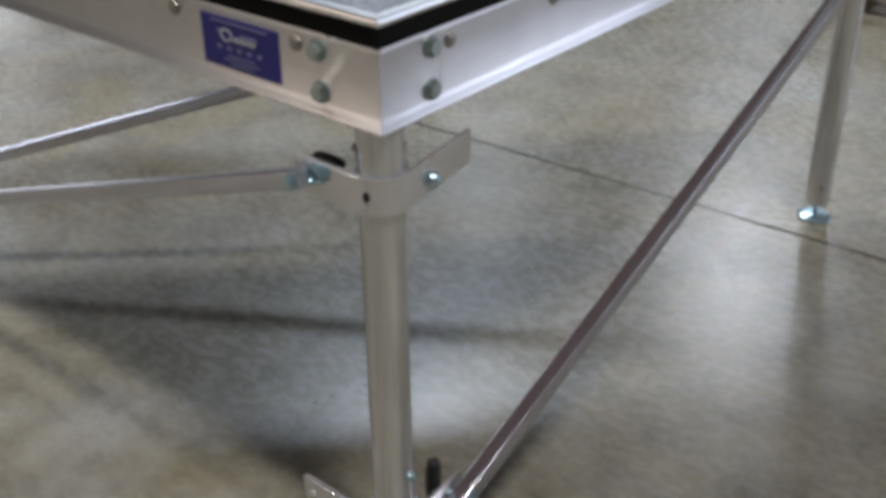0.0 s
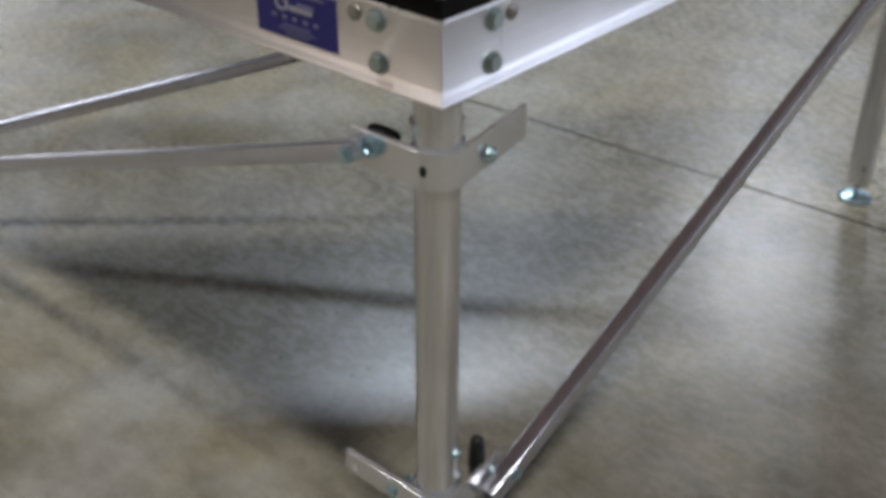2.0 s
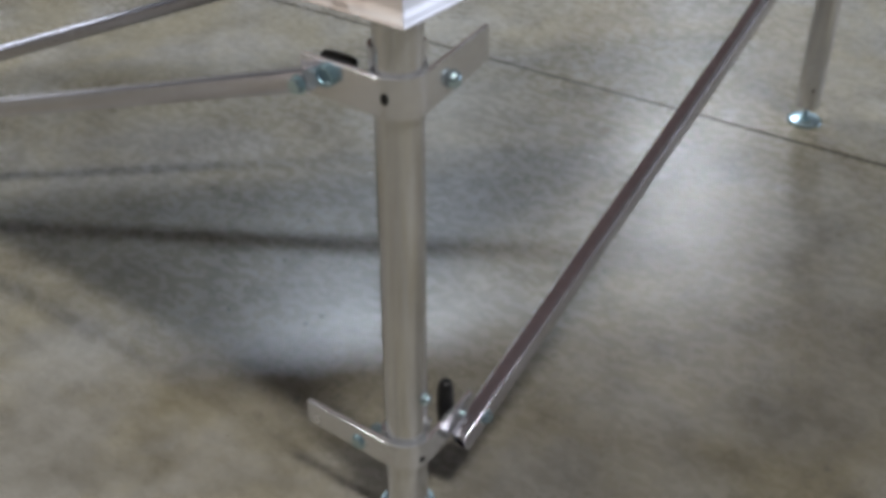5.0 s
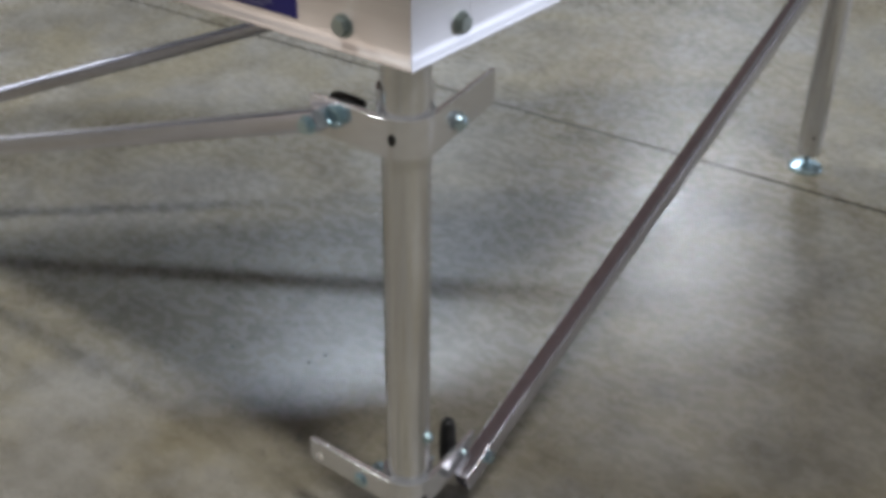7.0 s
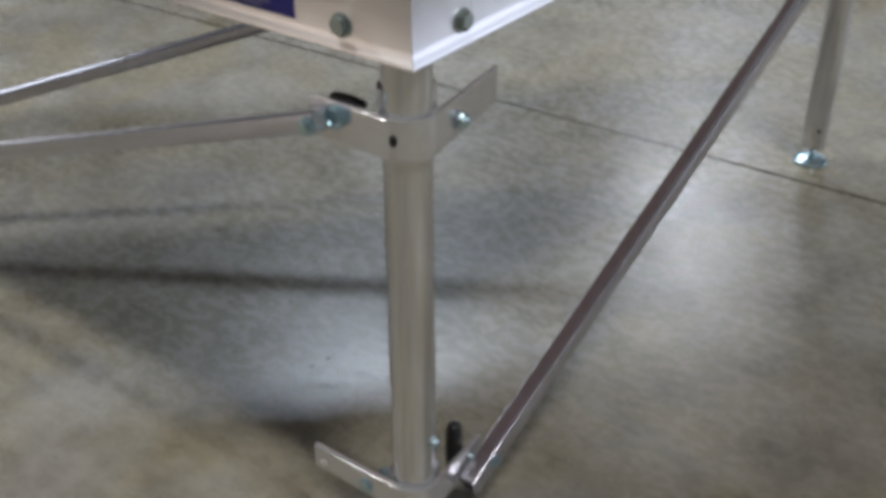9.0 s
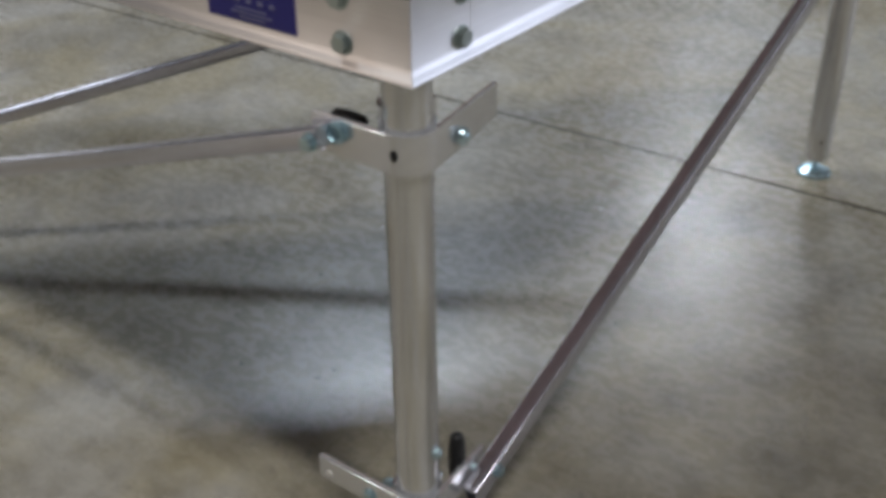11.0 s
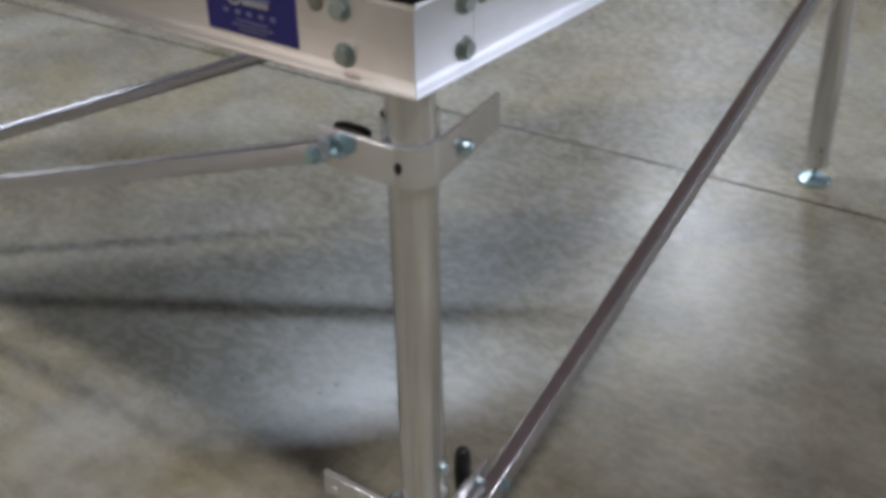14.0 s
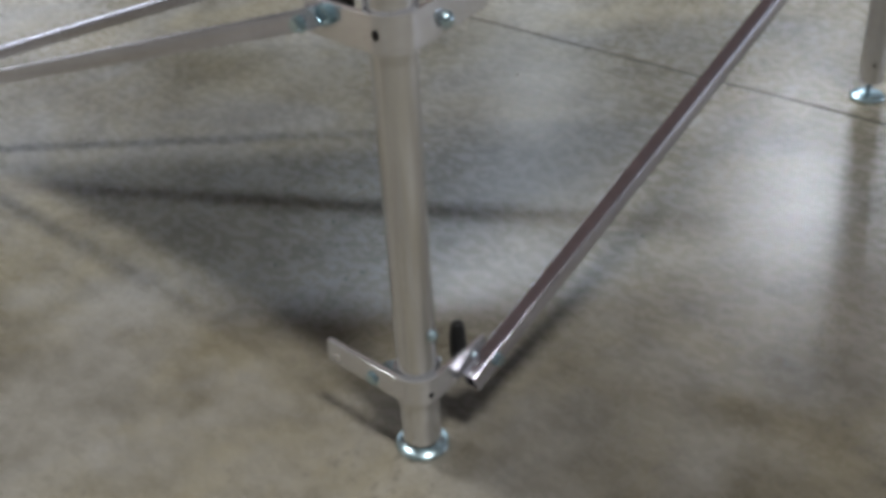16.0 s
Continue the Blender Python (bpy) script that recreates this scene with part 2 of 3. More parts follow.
def dome(at, normal, parent, radius=0.008, height=0.004, material=None, name="rivet"):
    prof = [(0, -0.0005), (radius, -0.0005), (radius, 0.0008)]
    prof += [(radius * math.cos(a), 0.0008 + (height - 0.0008) * math.sin(a)) for a in (0.4, 0.8, 1.2)] + [(0, height)]
    return part(name, lathe(prof, 20, facing(at, normal)), material or M_RIVET, parent)


def thing(name, at, label, category, group="", kind=""):
    ob = new(name)
    ob.empty_display_size = 0.05
    ob.location = at
    return tagged(ob, label, category, group, kind)


# ---- the building ----
def structure(name, bm, material, label, category):
    return tagged(part(name, bm, material), label, category, kind="structure")


X0, X1, Y0, Y1 = -20.0, 9.0, -11.0, 17.0


def wall_with_opening(side, c, w, z0, z1, watts, colour):
    """One wall in pieces round its added opening; an area lamp set in it gives fill light."""
    runs_x = side in ("north", "south")
    a0, a1 = (X0 - 0.2, X1 + 0.2) if runs_x else (Y0, Y1)
    mid = {"north": Y1 + 0.1, "south": Y0 - 0.1, "east": X1 + 0.1, "west": X0 - 0.1}[side]
    pieces = [(a0, 0, c - w / 2, CEILING), (c - w / 2, z1, c + w / 2, CEILING), (c + w / 2, 0, a1, CEILING)]
    if z0:
        pieces.append((c - w / 2, 0, c + w / 2, z0))
    bm = bmesh.new()
    for a, low, b, high in pieces:
        made = bmesh.ops.create_cube(bm, size=1)
        size = (b - a, 0.2, high - low, 1) if runs_x else (0.2, b - a, high - low, 1)
        at = ((a + b) / 2, mid, (low + high) / 2) if runs_x else (mid, (a + b) / 2, (low + high) / 2)
        bmesh.ops.transform(bm, matrix=Matrix.Translation(at) @ Matrix.Diagonal(size), verts=made["verts"])
    structure("wall_" + side, bm, M_WALL, "plain grey painted warehouse wall with " + ("an added high opening for fill light" if z0 else "an added opening for fill light"), "wall")
    data = bpy.data.lights.new("opening_fill", "AREA")
    data.shape, data.size, data.size_y, data.energy, data.color = "RECTANGLE", w, z1 - z0, watts, colour
    z = (z0 + z1) / 2
    new("opening_fill", data).matrix_world = look((c, mid, z) if runs_x else (mid, c, z), (c, 3, z) if runs_x else (0, c, z))


for spec in OPENINGS:
    wall_with_opening(*spec)
structure("ceiling", box(X0 - 0.2, Y0 - 0.2, CEILING + 0.004, X1 + 0.2, Y1 + 0.2, CEILING + 0.2), M_ROOF, "grey metal warehouse roof deck", "ceiling")

floor = structure("floor", box(X0 - 0.2, Y0 - 0.2, -0.25, X1 + 0.2, Y1 + 0.2, -0.0012), M_JOINT, "worn grey-brown sealed concrete warehouse floor with a sawn joint", "floor")

# slabs on either side of the sawn joint
JOINT_AT, JOINT_TURN, JOINT_WIDE = (-0.62, 1.060), 2.7, 0.0074
jc, js = math.cos(radians(JOINT_TURN)), math.sin(radians(JOINT_TURN))


def slab(v0, v1):
    bm = box(-24, v0, -0.2, 22, v1, 0.0)
    edges = [e for e in bm.edges if all(abs(v.co.z) < 1e-6 for v in e.verts)]
    bmesh.ops.bevel(bm, geom=edges, offset=0.0009, segments=1, affect="EDGES")
    bmesh.ops.transform(bm, matrix=pose(JOINT_AT[0], JOINT_AT[1], 0, 0, 0, JOINT_TURN), verts=bm.verts)
    part("concrete_slab", bm, M_CONCRETE, floor)


slab(-14.0, -JOINT_WIDE / 2)
slab(JOINT_WIDE / 2, 21.0)


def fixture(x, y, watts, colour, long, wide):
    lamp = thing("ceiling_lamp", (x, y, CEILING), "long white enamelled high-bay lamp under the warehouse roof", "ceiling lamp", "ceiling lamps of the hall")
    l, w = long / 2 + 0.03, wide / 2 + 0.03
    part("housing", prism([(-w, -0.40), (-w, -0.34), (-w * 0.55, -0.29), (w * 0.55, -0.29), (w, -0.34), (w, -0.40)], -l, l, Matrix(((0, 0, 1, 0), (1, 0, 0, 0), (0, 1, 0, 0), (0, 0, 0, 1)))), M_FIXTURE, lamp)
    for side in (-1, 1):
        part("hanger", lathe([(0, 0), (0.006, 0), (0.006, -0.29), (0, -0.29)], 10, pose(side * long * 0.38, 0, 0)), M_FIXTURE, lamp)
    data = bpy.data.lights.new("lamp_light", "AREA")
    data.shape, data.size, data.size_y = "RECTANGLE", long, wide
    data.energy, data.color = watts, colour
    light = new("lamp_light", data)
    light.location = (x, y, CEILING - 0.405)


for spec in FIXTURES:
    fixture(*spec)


# ---- the stage platform ----
EX, WX, SY, NY = 0.024, -1.265, -0.022, 1.255   # outer faces of the frame
Z_LOW, Z_LIP, Z_TRIM, Z_TOP = 0.582, 0.661, 0.681, 0.689
LEG_R = 0.0228
stage = thing("stage_platform", (0, 0, 0), "triangular stage platform, grey carpet top, aluminium frame and legs", "stage platform")


def rail_profile():
    """Outside to the +x side of the profile: (offset outwards, z)."""
    flare = [(-0.0008 + 0.0046 * k * k / 36, Z_LOW + 0.0155 - 0.0020 * k) for k in range(7)]
    return [(0.0, Z_LIP), (0.0004, Z_LIP - 0.003), (-0.0008, Z_LIP - 0.005), *flare, (0.0039, Z_LOW + 0.0016), (0.0025, Z_LOW), (-0.040, Z_LOW),
            (-0.040, Z_LOW + 0.005), (-0.007, Z_LOW + 0.005), (-0.007, Z_LIP - 0.005), (-0.030, Z_LIP - 0.005), (-0.030, Z_LIP)]


CORNER, TIP_W, TIP_N = Vector((EX, SY, 0)), Vector((WX, SY, 0)), Vector((EX, NY, 0))
SIDES = {"south": (TIP_W, CORNER), "east": (CORNER, TIP_N), "slant": (TIP_N, TIP_W)}


def inset(offset):
    """The three corners of the platform's outline, moved outwards by offset."""
    lines = []
    for a, b in SIDES.values():
        way = (b - a).normalized()
        out = Vector((way.y, -way.x, 0))
        lines.append((a + out * offset, way))
    corners = []
    for (p, d), (q, e) in ((lines[2], lines[0]), (lines[0], lines[1]), (lines[1], lines[2])):
        t = ((q - p).x * e.y - (q - p).y * e.x) / (d.x * e.y - d.y * e.x)
        corners.append(p + d * t)
    return corners


def mitred(side, profile, gap=0.0003):
    """A profile (offset outwards, z) drawn along one side of the platform, mitred at both ends."""
    k = list(SIDES).index(side)
    bm = bmesh.new()
    ends = [[], []]
    for o, z in profile:
        c = inset(o)
        a, b = c[k], c[(k + 1) % 3]
        way = (b - a).normalized()
        ends[0].append(bm.verts.new(a + way * gap + Vector((0, 0, z))))
        ends[1].append(bm.verts.new(b - way * gap + Vector((0, 0, z))))
    n = len(profile)
    bm.faces.new(ends[0])
    bm.faces.new(ends[1][::-1])
    for i in range(n):
        bm.faces.new((ends[0][i], ends[1][i], ends[1][(i + 1) % n], ends[0][(i + 1) % n]))
    return bm


def sheet(offset, z0, z1, bevel=0.0):
    """A flat triangle that fills the outline moved by offset."""
    return prism([(c.x, c.y) for c in inset(offset)], z0, z1, Matrix(), bevel)


rails = {}
for side in SIDES:
    rails[side] = part("frame_rail", mitred(side, rail_profile()), M_FRAME, stage, "bright extruded aluminium frame rail with a rolled lower lip", 40)
    part("rubber_strip", mitred(side, [(-0.0005, Z_LIP + 0.0003), (-0.0005, Z_TRIM - 0.0003), (-0.02, Z_TRIM - 0.0003), (-0.02, Z_LIP + 0.0003)], 0.0), M_BLACK, stage, "matt black strip between frame and top")
    part("edge_trim", mitred(side, [(0.0006, Z_TRIM), (0.0012, Z_TRIM + 0.002), (0.0010, Z_TOP - 0.002), (-0.0008, Z_TOP), (-0.0105, Z_TOP), (-0.0115, Z_TOP - 0.001), (-0.0115, Z_TRIM)]), M_TRIM, stage, "thin bright aluminium edge trim", 40)
part("carpet_top", sheet(-0.0118, Z_TRIM, Z_TOP - 0.0012, 0.001), M_CARPET, stage, "grey flecked carpet covering")
part("panel", sheet(-0.0203, Z_LIP + 0.001, Z_TRIM - 0.0004), M_PLY, stage, "dark red-brown film-faced plywood panel")

# bolts and rivets of the rails
S = rails["south"]
FACE_S, FACE_E = SY + 0.0008, EX - 0.0008
hex_bolt((-0.054, FACE_S, 0.6440), (0, -1, 0), S, 0.0150, 0.0070, material=M_RAIL_BOLT, spin=12)
hex_bolt((-0.0515, FACE_S, 0.6045), (0, -1, 0), S, 0.0150, 0.0070, material=M_RAIL_BOLT, spin=-8)
for x, z in ((-0.081, 0.6455), (-0.257, 0.6455), (-0.432, 0.6455), (-0.607, 0.6455), (-0.782, 0.6455), (-0.957, 0.6455)):
    dome((x, FACE_S, z), (0, -1, 0), S)
E_ = rails["east"]
hex_bolt((FACE_E, 0.049, 0.6450), (1, 0, 0), E_, 0.0150, 0.0070, material=M_RAIL_BOLT, spin=5)
hex_bolt((FACE_E, 0.048, 0.6045), (1, 0, 0), E_, 0.0150, 0.0070, material=M_RAIL_BOLT, spin=20)
for y in (0.075, 0.243, 0.418, 0.593, 0.768, 0.943):
    dome((FACE_E, y, 0.6455), (1, 0, 0), E_)


# joint of the corner piece, and its bright top lip
part("corner_joint", box(FACE_E - 0.001, 0.0612, Z_LOW + 0.018, FACE_E + 0.0001, 0.0615, Z_LIP - 0.006), M_TUBE, E_)
part("corner_lip", box(-0.040, SY - 0.0010, Z_LIP - 0.0042, EX + 0.0008, SY + 0.004, Z_LIP + 0.0002, 0.0006), M_TRIM, S)


# printed sticker; its lettering is shown as plain shapes
def sticker():
    x0, x1, z0, z1 = -0.2165, -0.1045, 0.5985, 0.6505
    y = FACE_S
    ob = part("sticker", box(x0, y - 0.0009, z0, x1, y + 0.0002, z1, 0.0003, 1), M_LABEL, stage, "dark blue printed maker's sticker with pale print")
    w, h = x1 - x0, z1 - z0

    def bar(u0, v0, u1, v1, mat, slant=0.0):
        pts = [(x0 + w * u0, z0 + h * v0), (x0 + w * u1, z0 + h * v0), (x0 + w * (u1 + slant), z0 + h * v1), (x0 + w * (u0 + slant), z0 + h * v1)]
        bm = prism(pts, 0, 0.0005, Matrix(((1, 0, 0, 0), (0, 0, -1, y - 0.00085), (0, 1, 0, 0), (0, 0, 0, 1))))
        part("print_bar", bm, mat, ob)

    bar(0.14, 0.885, 0.86, 0.925, M_PRINT_DIM)
    # a ring and strokes for the mark
    ring = bmesh.new()
    cx, cz = x0 + w * 0.33, z0 + h * 0.66
    n = 20
    inner = [ring.verts.new((cx + 0.0060 * math.cos(2 * math.pi * i / n), y - 0.0013, cz + 0.0042 * math.sin(2 * math.pi * i / n))) for i in range(n)]
    outer = [ring.verts.new((cx + 0.0095 * math.cos(2 * math.pi * i / n), y - 0.0013, cz + 0.0072 * math.sin(2 * math.pi * i / n))) for i in range(n)]
    faces = [ring.faces.new((inner[i], inner[(i + 1) % n], outer[(i + 1) % n], outer[i])) for i in range(n)]
    ext = bmesh.ops.extrude_face_region(ring, geom=faces)
    bmesh.ops.translate(ring, vec=(0, 0.0005, 0), verts=[v for v in ext["geom"] if isinstance(v, bmesh.types.BMVert)])
    part("print_ring", ring, M_PRINT, ob)
    bar(0.42, 0.56, 0.70, 0.66, M_PRINT, 0.01)
    bar(0.52, 0.66, 0.72, 0.74, M_PRINT_DIM, 0.01)
    bar(0.19, 0.70, 0.25, 0.77, M_PRINT_DIM, 0.04)
    for u in (0.20, 0.33, 0.46, 0.59, 0.72):
        bar(u, 0.37, u + 0.055, 0.45, M_PRINT_DIM)
    bar(0.33, 0.245, 0.68, 0.275, M_PRINT_DIM)
    bar(0.28, 0.165, 0.74, 0.195, M_PRINT_DIM)
    bar(0.36, 0.085, 0.66, 0.115, M_PRINT_DIM)


sticker()


def leg(x, y, bottom, name="leg"):
    r, i = LEG_R, LEG_R - 0.004
    ob = part(name, lathe([(i, Z_LOW + 0.004), (i, bottom), (r - 0.0008, bottom), (r, bottom + 0.0008), (r, Z_LOW + 0.004), (i, Z_LOW + 0.004)], 48, pose(x, y, 0)), M_TUBE, stage, "round mill-finish aluminium leg tube")
    pad = [(0, 0), (0.0285, 0), (0.0305, 0.0012), (0.0312, 0.004), (0.0300, 0.0068), (0.0265, 0.0092), (0.019, 0.0105), (0.010, 0.0118), (0, 0.0120)]
    part("foot_pad", lathe(pad, 40, pose(x, y, 0)), M_ZINC, ob, "round zinc-plated levelling foot pad")
    part("threaded_stem", lathe([(0, 0.011), (0.0055, 0.011)] + [(0.0055 - 0.0007 * (k % 2), 0.012 + 0.001 * k) for k in range(60)] + [(0, 0.072)], 16, pose(x, y, 0)), M_ZINC, ob)
    part("plug", lathe([(0, bottom + 0.004), (i + 0.0005, bottom + 0.004), (i + 0.0005, bottom + 0.02), (0, bottom + 0.02)], 24, pose(x, y, 0)), M_BLACK, ob)
    return ob


near_leg = leg(0, 0, 0.0145)
far_leg = leg(0.0, 1.172, 0.034)
leg(-1.180, 0.000, 0.02)
dome((LEG_R * math.cos(radians(8)), LEG_R * math.sin(radians(8)), 0.167), (math.cos(radians(8)), math.sin(radians(8)), 0), near_leg, 0.0068, 0.007, M_ZINC, "snap_button")


def far_hole():
    w = radians(-60)
    part("adjusting_hole", lathe([(0, -0.0005), (0.0028, -0.0005), (0.0028, 0.0003), (0, 0.0003)], 16, facing((LEG_R * math.cos(w), 1.172 + LEG_R * math.sin(w), 0.072), (math.cos(w), math.sin(w), 0))), M_HOLE, far_leg)


far_hole()


def strap(left, right, z0, z1, thick=0.0050, turn_left=0.0, turn_right=0.0):
    """A flat bar bent round the front of the leg, with a wing along -x and one along +y; the turns lean the wings inwards, in degrees."""
    r = LEG_R + 0.0006
    a0, a1 = radians(-90 - turn_left), radians(turn_right)
    arc = [a0 + (a1 - a0) * k / 12 for k in range(13)]

    def line(rad):
        pts = [(rad * math.cos(a), rad * math.sin(a)) for a in arc]
        first = (pts[0][0] + left * math.sin(a0), pts[0][1] - left * math.cos(a0))
        last = (pts[-1][0] - right * math.sin(a1), pts[-1][1] + right * math.cos(a1))
        return [first, *pts, last]

    return prism(line(r) + line(r + thick)[::-1], z0, z1, Matrix(), 0.0015)


def grip(at, size, parent, screw=None):
    """A rounded black lever grip, thickest in the middle, and the zinc screw that it sits on: (place, way)."""
    prof = [(0, -1)] + [(math.cos(w) ** 0.35, math.sin(w)) for w in (radians(-80 + 16 * k) for k in range(11))] + [(0, 1)]
    long = max(range(3), key=lambda k: size[k])
    turn = {0: pose(0, 0, 0, 0, 90, 0), 1: pose(0, 0, 0, 90, 0, 0), 2: Matrix()}[long]
    bm = lathe(prof, 24, turn)
    bmesh.ops.transform(bm, matrix=Matrix.Translation(at) @ Matrix.Diagonal((size[0] / 2, size[1] / 2, size[2] / 2, 1)), verts=bm.verts)
    part("lever_grip", bm, M_KNOB, parent, "black plastic lever grip", 50)
    if screw:
        part("grip_screw", lathe([(0, -0.012), (0.0045, -0.012), (0.0045, 0.012), (0, 0.012)], 16, facing(*screw)), M_ZINC, parent)


LO0, LO1 = 0.084, 0.116
UP0, UP1 = 0.497, 0.535
low = part("clamp_bracket", strap(0.116, 0.090, LO0, LO1, 0.006, 0, 5), M_BRACKET, stage, "bent flat aluminium bracket clamped low on the leg")
up = part("clamp_bracket", strap(0.088, 0.122, UP0, UP1, turn_right=9), M_BRACKET, stage, "bent flat aluminium bracket clamped high on the leg")
YW = -LEG_R - 0.0056      # outer faces of the wings
XW = LEG_R + 0.0056


def back_clamp(z0, z1, parent):
    """The thin rear half of the clamp, bent round the back of the tube."""
    r, t = LEG_R + 0.0006, 0.003
    a = [radians(50 + 190 * k / 14) for k in range(15)]
    inner = [(r * math.cos(v), r * math.sin(v)) for v in a]
    outer = [((r + t) * math.cos(v), (r + t) * math.sin(v)) for v in a]
    part("rear_strap", prism(inner + outer[::-1], z0, z1, Matrix(), 0.0005), M_BRACKET, parent)


back_clamp(UP0 + 0.004, UP1 + 0.022, up)
back_clamp(LO0 + 0.002, LO1 + 0.004, low)


def hole(at, normal, parent, radius=0.0035, long=1.0):
    m = facing(at, normal) @ Matrix.Diagonal((1, long, 1, 1))
    part("bolt_hole", lathe([(0, -0.0005), (radius, -0.0005), (radius, 0.0003), (0, 0.0003)], 16, m), M_HOLE, parent)


a0 = radians(-77)
hole(((-YW) * math.cos(a0), (-YW) * math.sin(a0), 0.516), (math.cos(a0), math.sin(a0), 0), up, 0.0038, 1.5)
a1 = radians(-17)
hole(((LEG_R + 0.0067) * math.cos(a1), (LEG_R + 0.0067) * math.sin(a1), 0.094), (math.cos(a1), math.sin(a1), 0), low, 0.0030, 1.3)
dome((-0.1025, YW, 0.0945), (0, -1, 0), low, 0.0044, 0.0026, M_TRIM, "bolt")
hex_bolt((-0.0430, YW, 0.0955), (0, -1, 0), low, 0.013, 0.005)
dome((-0.0280, -LEG_R + 0.004, 0.112), (0, 1, 0), low, 0.0065, 0.010, M_ZINC, "nut")
dome((0.008, 0.024, 0.113), (0.5, 0.5, 0.7), low, 0.0050, 0.006, M_ZINC, "nut")
grip((0.0075, 0.060, 0.113), (0.0195, 0.020, 0.066), low)
grip((-0.0550, -0.014, 0.5315), (0.038, 0.016, 0.0125), up, ((-0.052, -0.018, 0.522), (0, 1, 0)))
hub = part("lever_hub", lathe([(0, 0), (0.0100, 0), (0.0108, 0.0010), (0.0108, 0.0065), (0.0096, 0.0080), (0.0068, 0.0084), (0.0062, 0.0070), (0, 0.0070)], 28, facing((-0.0545, YW, 0.5235), (0, -1, 0))), M_PLUG, up, "blue-grey zinc hub of the lever")
dome((-0.0480, YW - 0.0078, 0.5180), (0, -1, 0), hub, 0.0028, 0.0024, M_ZINC, "screw")
dome((XW - 0.0042, 0.047, 0.512), (1, 0.16, 0), up, 0.0085, 0.008, M_ZINC, "bolt")


part("spacer", lathe([(0, 0), (0.0045, 0), (0.0045, 0.004), (0, 0.004)], 20, facing((XW - 0.006, 0.070, 0.099), (1, 0.16, 0))), M_ZINC, low)


def square_tube(a, b, side=0.0195, wall=0.0020, corner=0.0016, high=0.0):
    """A hollow square or upright box tube with softly rounded edges, its top face level across."""
    m = along(a, b)
    length = (Vector(b) - Vector(a)).length

    def loop(inset_by, r, z):
        half, tall = side / 2 - inset_by, (high or side) / 2 - inset_by
        pts = []
        for k, (sx, sy) in enumerate(((1, 1), (-1, 1), (-1, -1), (1, -1))):
            for i in range(4):
                w = math.pi / 2 * (k + i / 3)
                pts.append(m @ Vector((sx * (half - r) + r * math.cos(w), sy * (tall - r) + r * math.sin(w), z)))
        return pts

    rings = [loop(wall, corner * 0.5, 0), loop(0.0004, corner, 0), loop(0, corner, 0.0004), loop(0, corner, length - 0.0004), loop(0.0004, corner, length), loop(wall, corner * 0.5, length)]
    bm = bmesh.new()
    vs = [[bm.verts.new(p) for p in ring] for ring in rings]
    n = len(vs[0])
    for r, q in zip(vs, vs[1:] + vs[:1]):
        for i in range(n):
            bm.faces.new((r[i], r[(i + 1) % n], q[(i + 1) % n], q[i]))
    return bm


# braces: low end to high end
brace_s = part("brace", square_tube((-1.220, -0.0395, 0.1132), (-0.0640, -0.0395, 0.5209)), M_BRACE, stage, "square aluminium tube brace sloping between two legs")
hex_bolt((-0.0715, -0.0494, 0.5165), (0, -1, 0), brace_s, 0.0125, 0.008)
part("end_cap", prism([(-0.0086, -0.0086), (0.0086, -0.0086), (0.0086, 0.0086), (-0.0086, 0.0086)], 0, 0.0015, along((-0.0650, -0.0395, 0.5205), (-0.0640, -0.0395, 0.5209))), M_BRACKET, brace_s)
brace_e = part("brace", square_tube((0.0375, 0.0458, 0.0836), (0.0395, 1.1608, 0.5321), high=0.0240), M_BRACE, stage, "square aluminium tube brace sloping between two legs")
hex_bolt((0.0460, 0.081, 0.0995), (1, 0, 0), brace_e, 0.0120, 0.008)
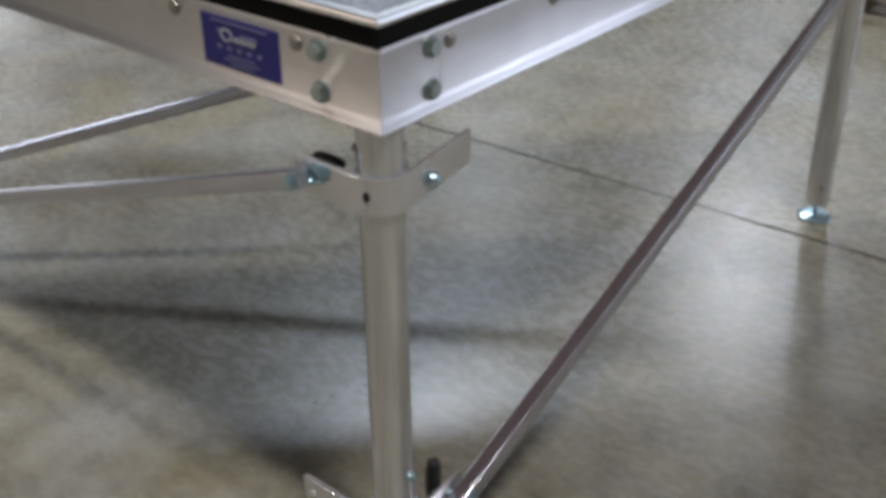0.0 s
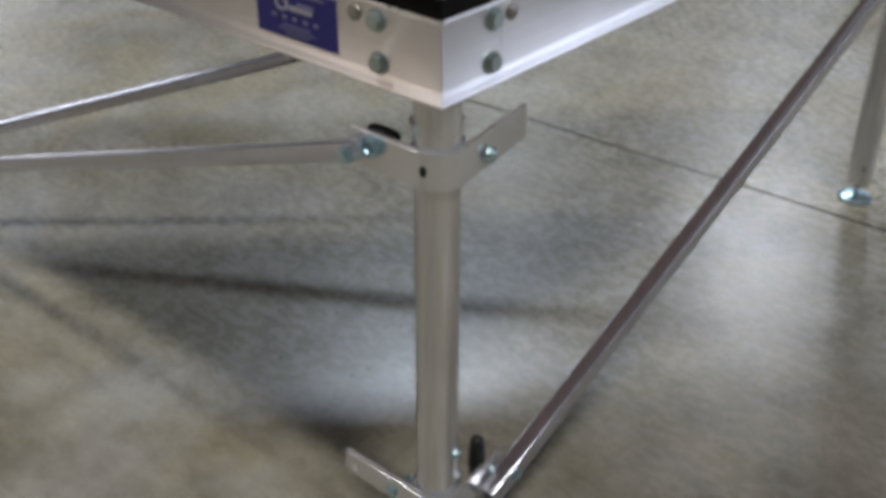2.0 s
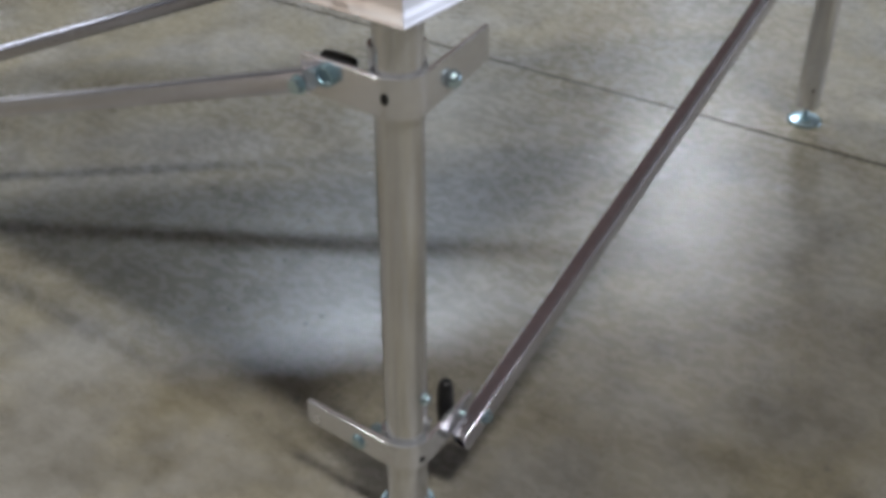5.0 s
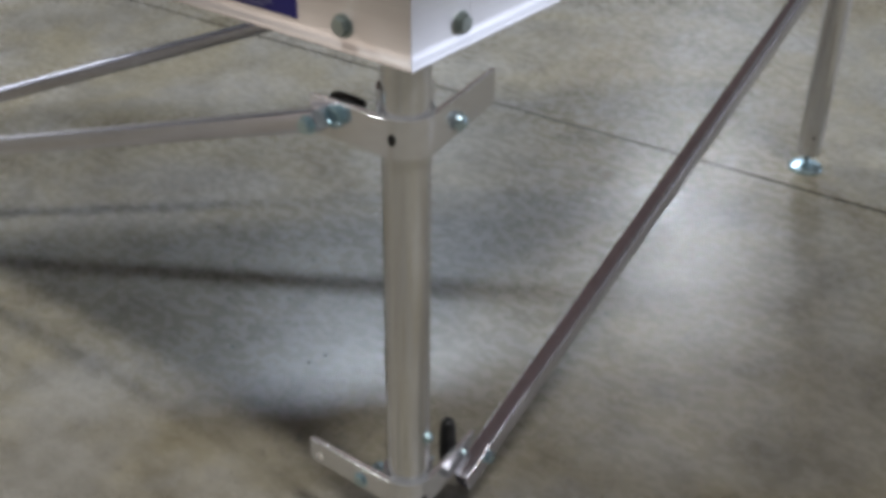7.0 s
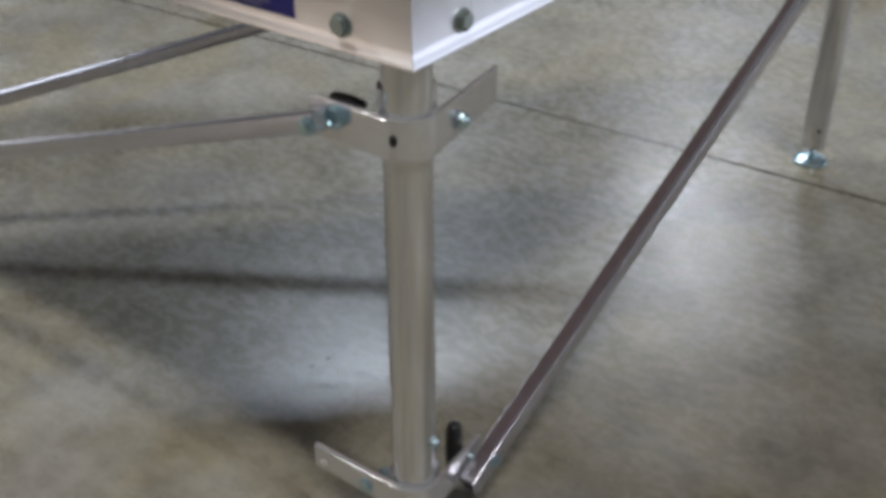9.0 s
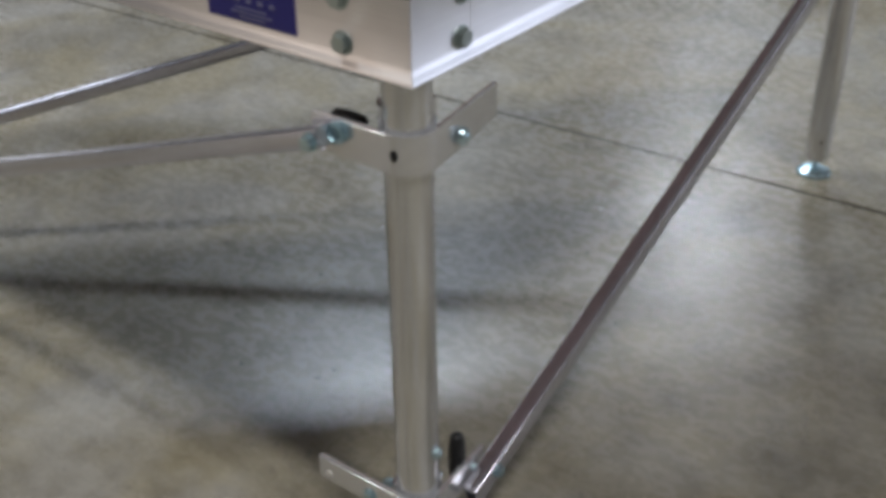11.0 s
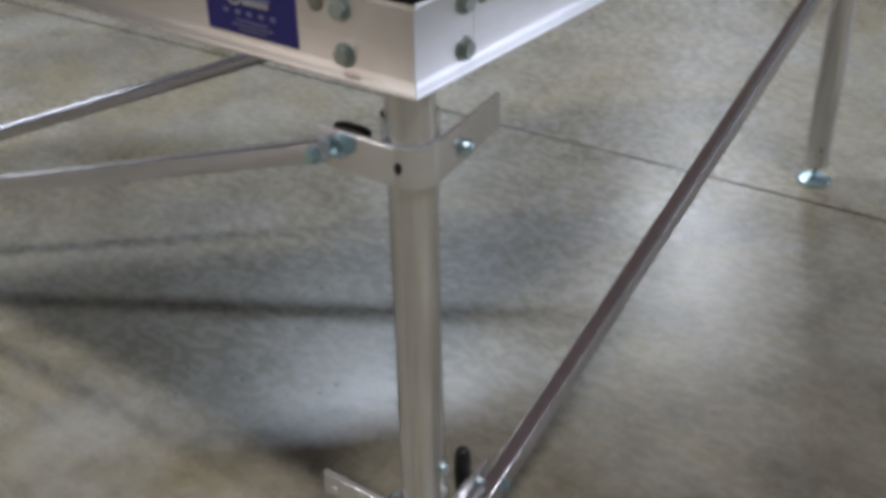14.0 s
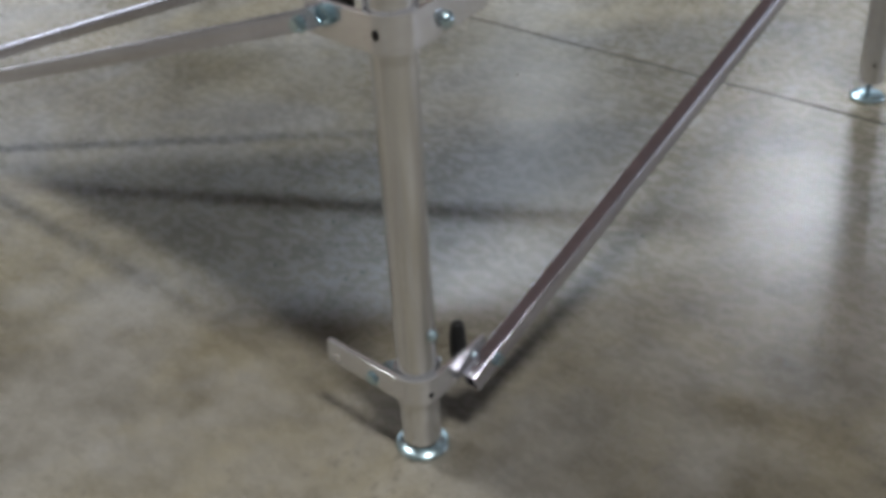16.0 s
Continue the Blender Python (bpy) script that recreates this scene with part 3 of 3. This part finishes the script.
brace_d = part("brace", square_tube((-1.2252, 0.003, 0.1306), (-0.0027, 1.2173, 0.5340)), M_BRACE, stage, "square aluminium tube brace running diagonally under the platform")

# ---- loose things on the floor ----
pallet = thing("wooden_pallet", (-0.448, 2.515, 0), "pale pine pallet lying on the concrete floor", "pallet")
for k in range(4):
    part("deck_board", box(-0.13, -0.12 + 0.20 * k, 0.095, 0.87, 0.0 + 0.20 * k, 0.113, 0.002), M_PINE, pallet)
for k in range(3):
    part("bearer", box(-0.10 + 0.44 * k, -0.02, 0.0, -0.02 + 0.44 * k, 0.60, 0.094, 0.002), M_PINE, pallet)


strap_end = thing("black_strap", (-0.530, 2.405, 0.113), "thick black webbing strap lying over the edge of the pallet", "strap")
part("webbing", box(-0.026, -0.022, -0.045, 0.026, 0.10, 0.030, 0.014, 4), M_KNOB, strap_end)


def specks(name, spots, scattered, size, flat, material, label, seed):
    """Small uneven crumbs lying on the floor, the larger ones at their own places."""
    rng = random.Random(seed)
    bm = bmesh.new()
    places = [(x, y, size) for x, y in spots]
    places += [(rng.uniform(-2.2, 1.0), rng.uniform(-0.2, 3.5), size * rng.uniform(0.25, 0.6)) for _ in range(scattered)]
    for x, y, r in places:
        made = bmesh.ops.create_icosphere(bm, subdivisions=1, radius=r)
        for v in made["verts"]:
            v.co = Vector((v.co.x * rng.uniform(0.8, 1.4), v.co.y * rng.uniform(0.7, 1.2), max(0, v.co.z * flat + r * flat * 0.4))) + Vector((x, y, 0))
    tagged(part(name, bm, material), label, "debris", kind="stuff")


specks("floor_grit", [(-0.246, 0.825), (-0.444, 0.665), (-0.513, 0.552), (-0.569, 0.877), (-0.622, 1.460), (-1.121, 1.141), (-0.077, 1.692)], 60, 0.0024, 0.6, M_GRIT, "scattered pale specks of grit on the concrete floor", 4)
specks("floor_crumbs", [(-0.497, 0.379), (-0.428, 0.138), (-0.313, 0.205), (-0.319, 0.178), (-0.189, 0.684), (-1.124, 0.957), (-0.690, 0.358), (-0.053, 0.534), (-0.450, 0.276)], 40, 0.0030, 0.30, M_JOINT, "scattered dark crumbs of dirt on the concrete floor", 9)
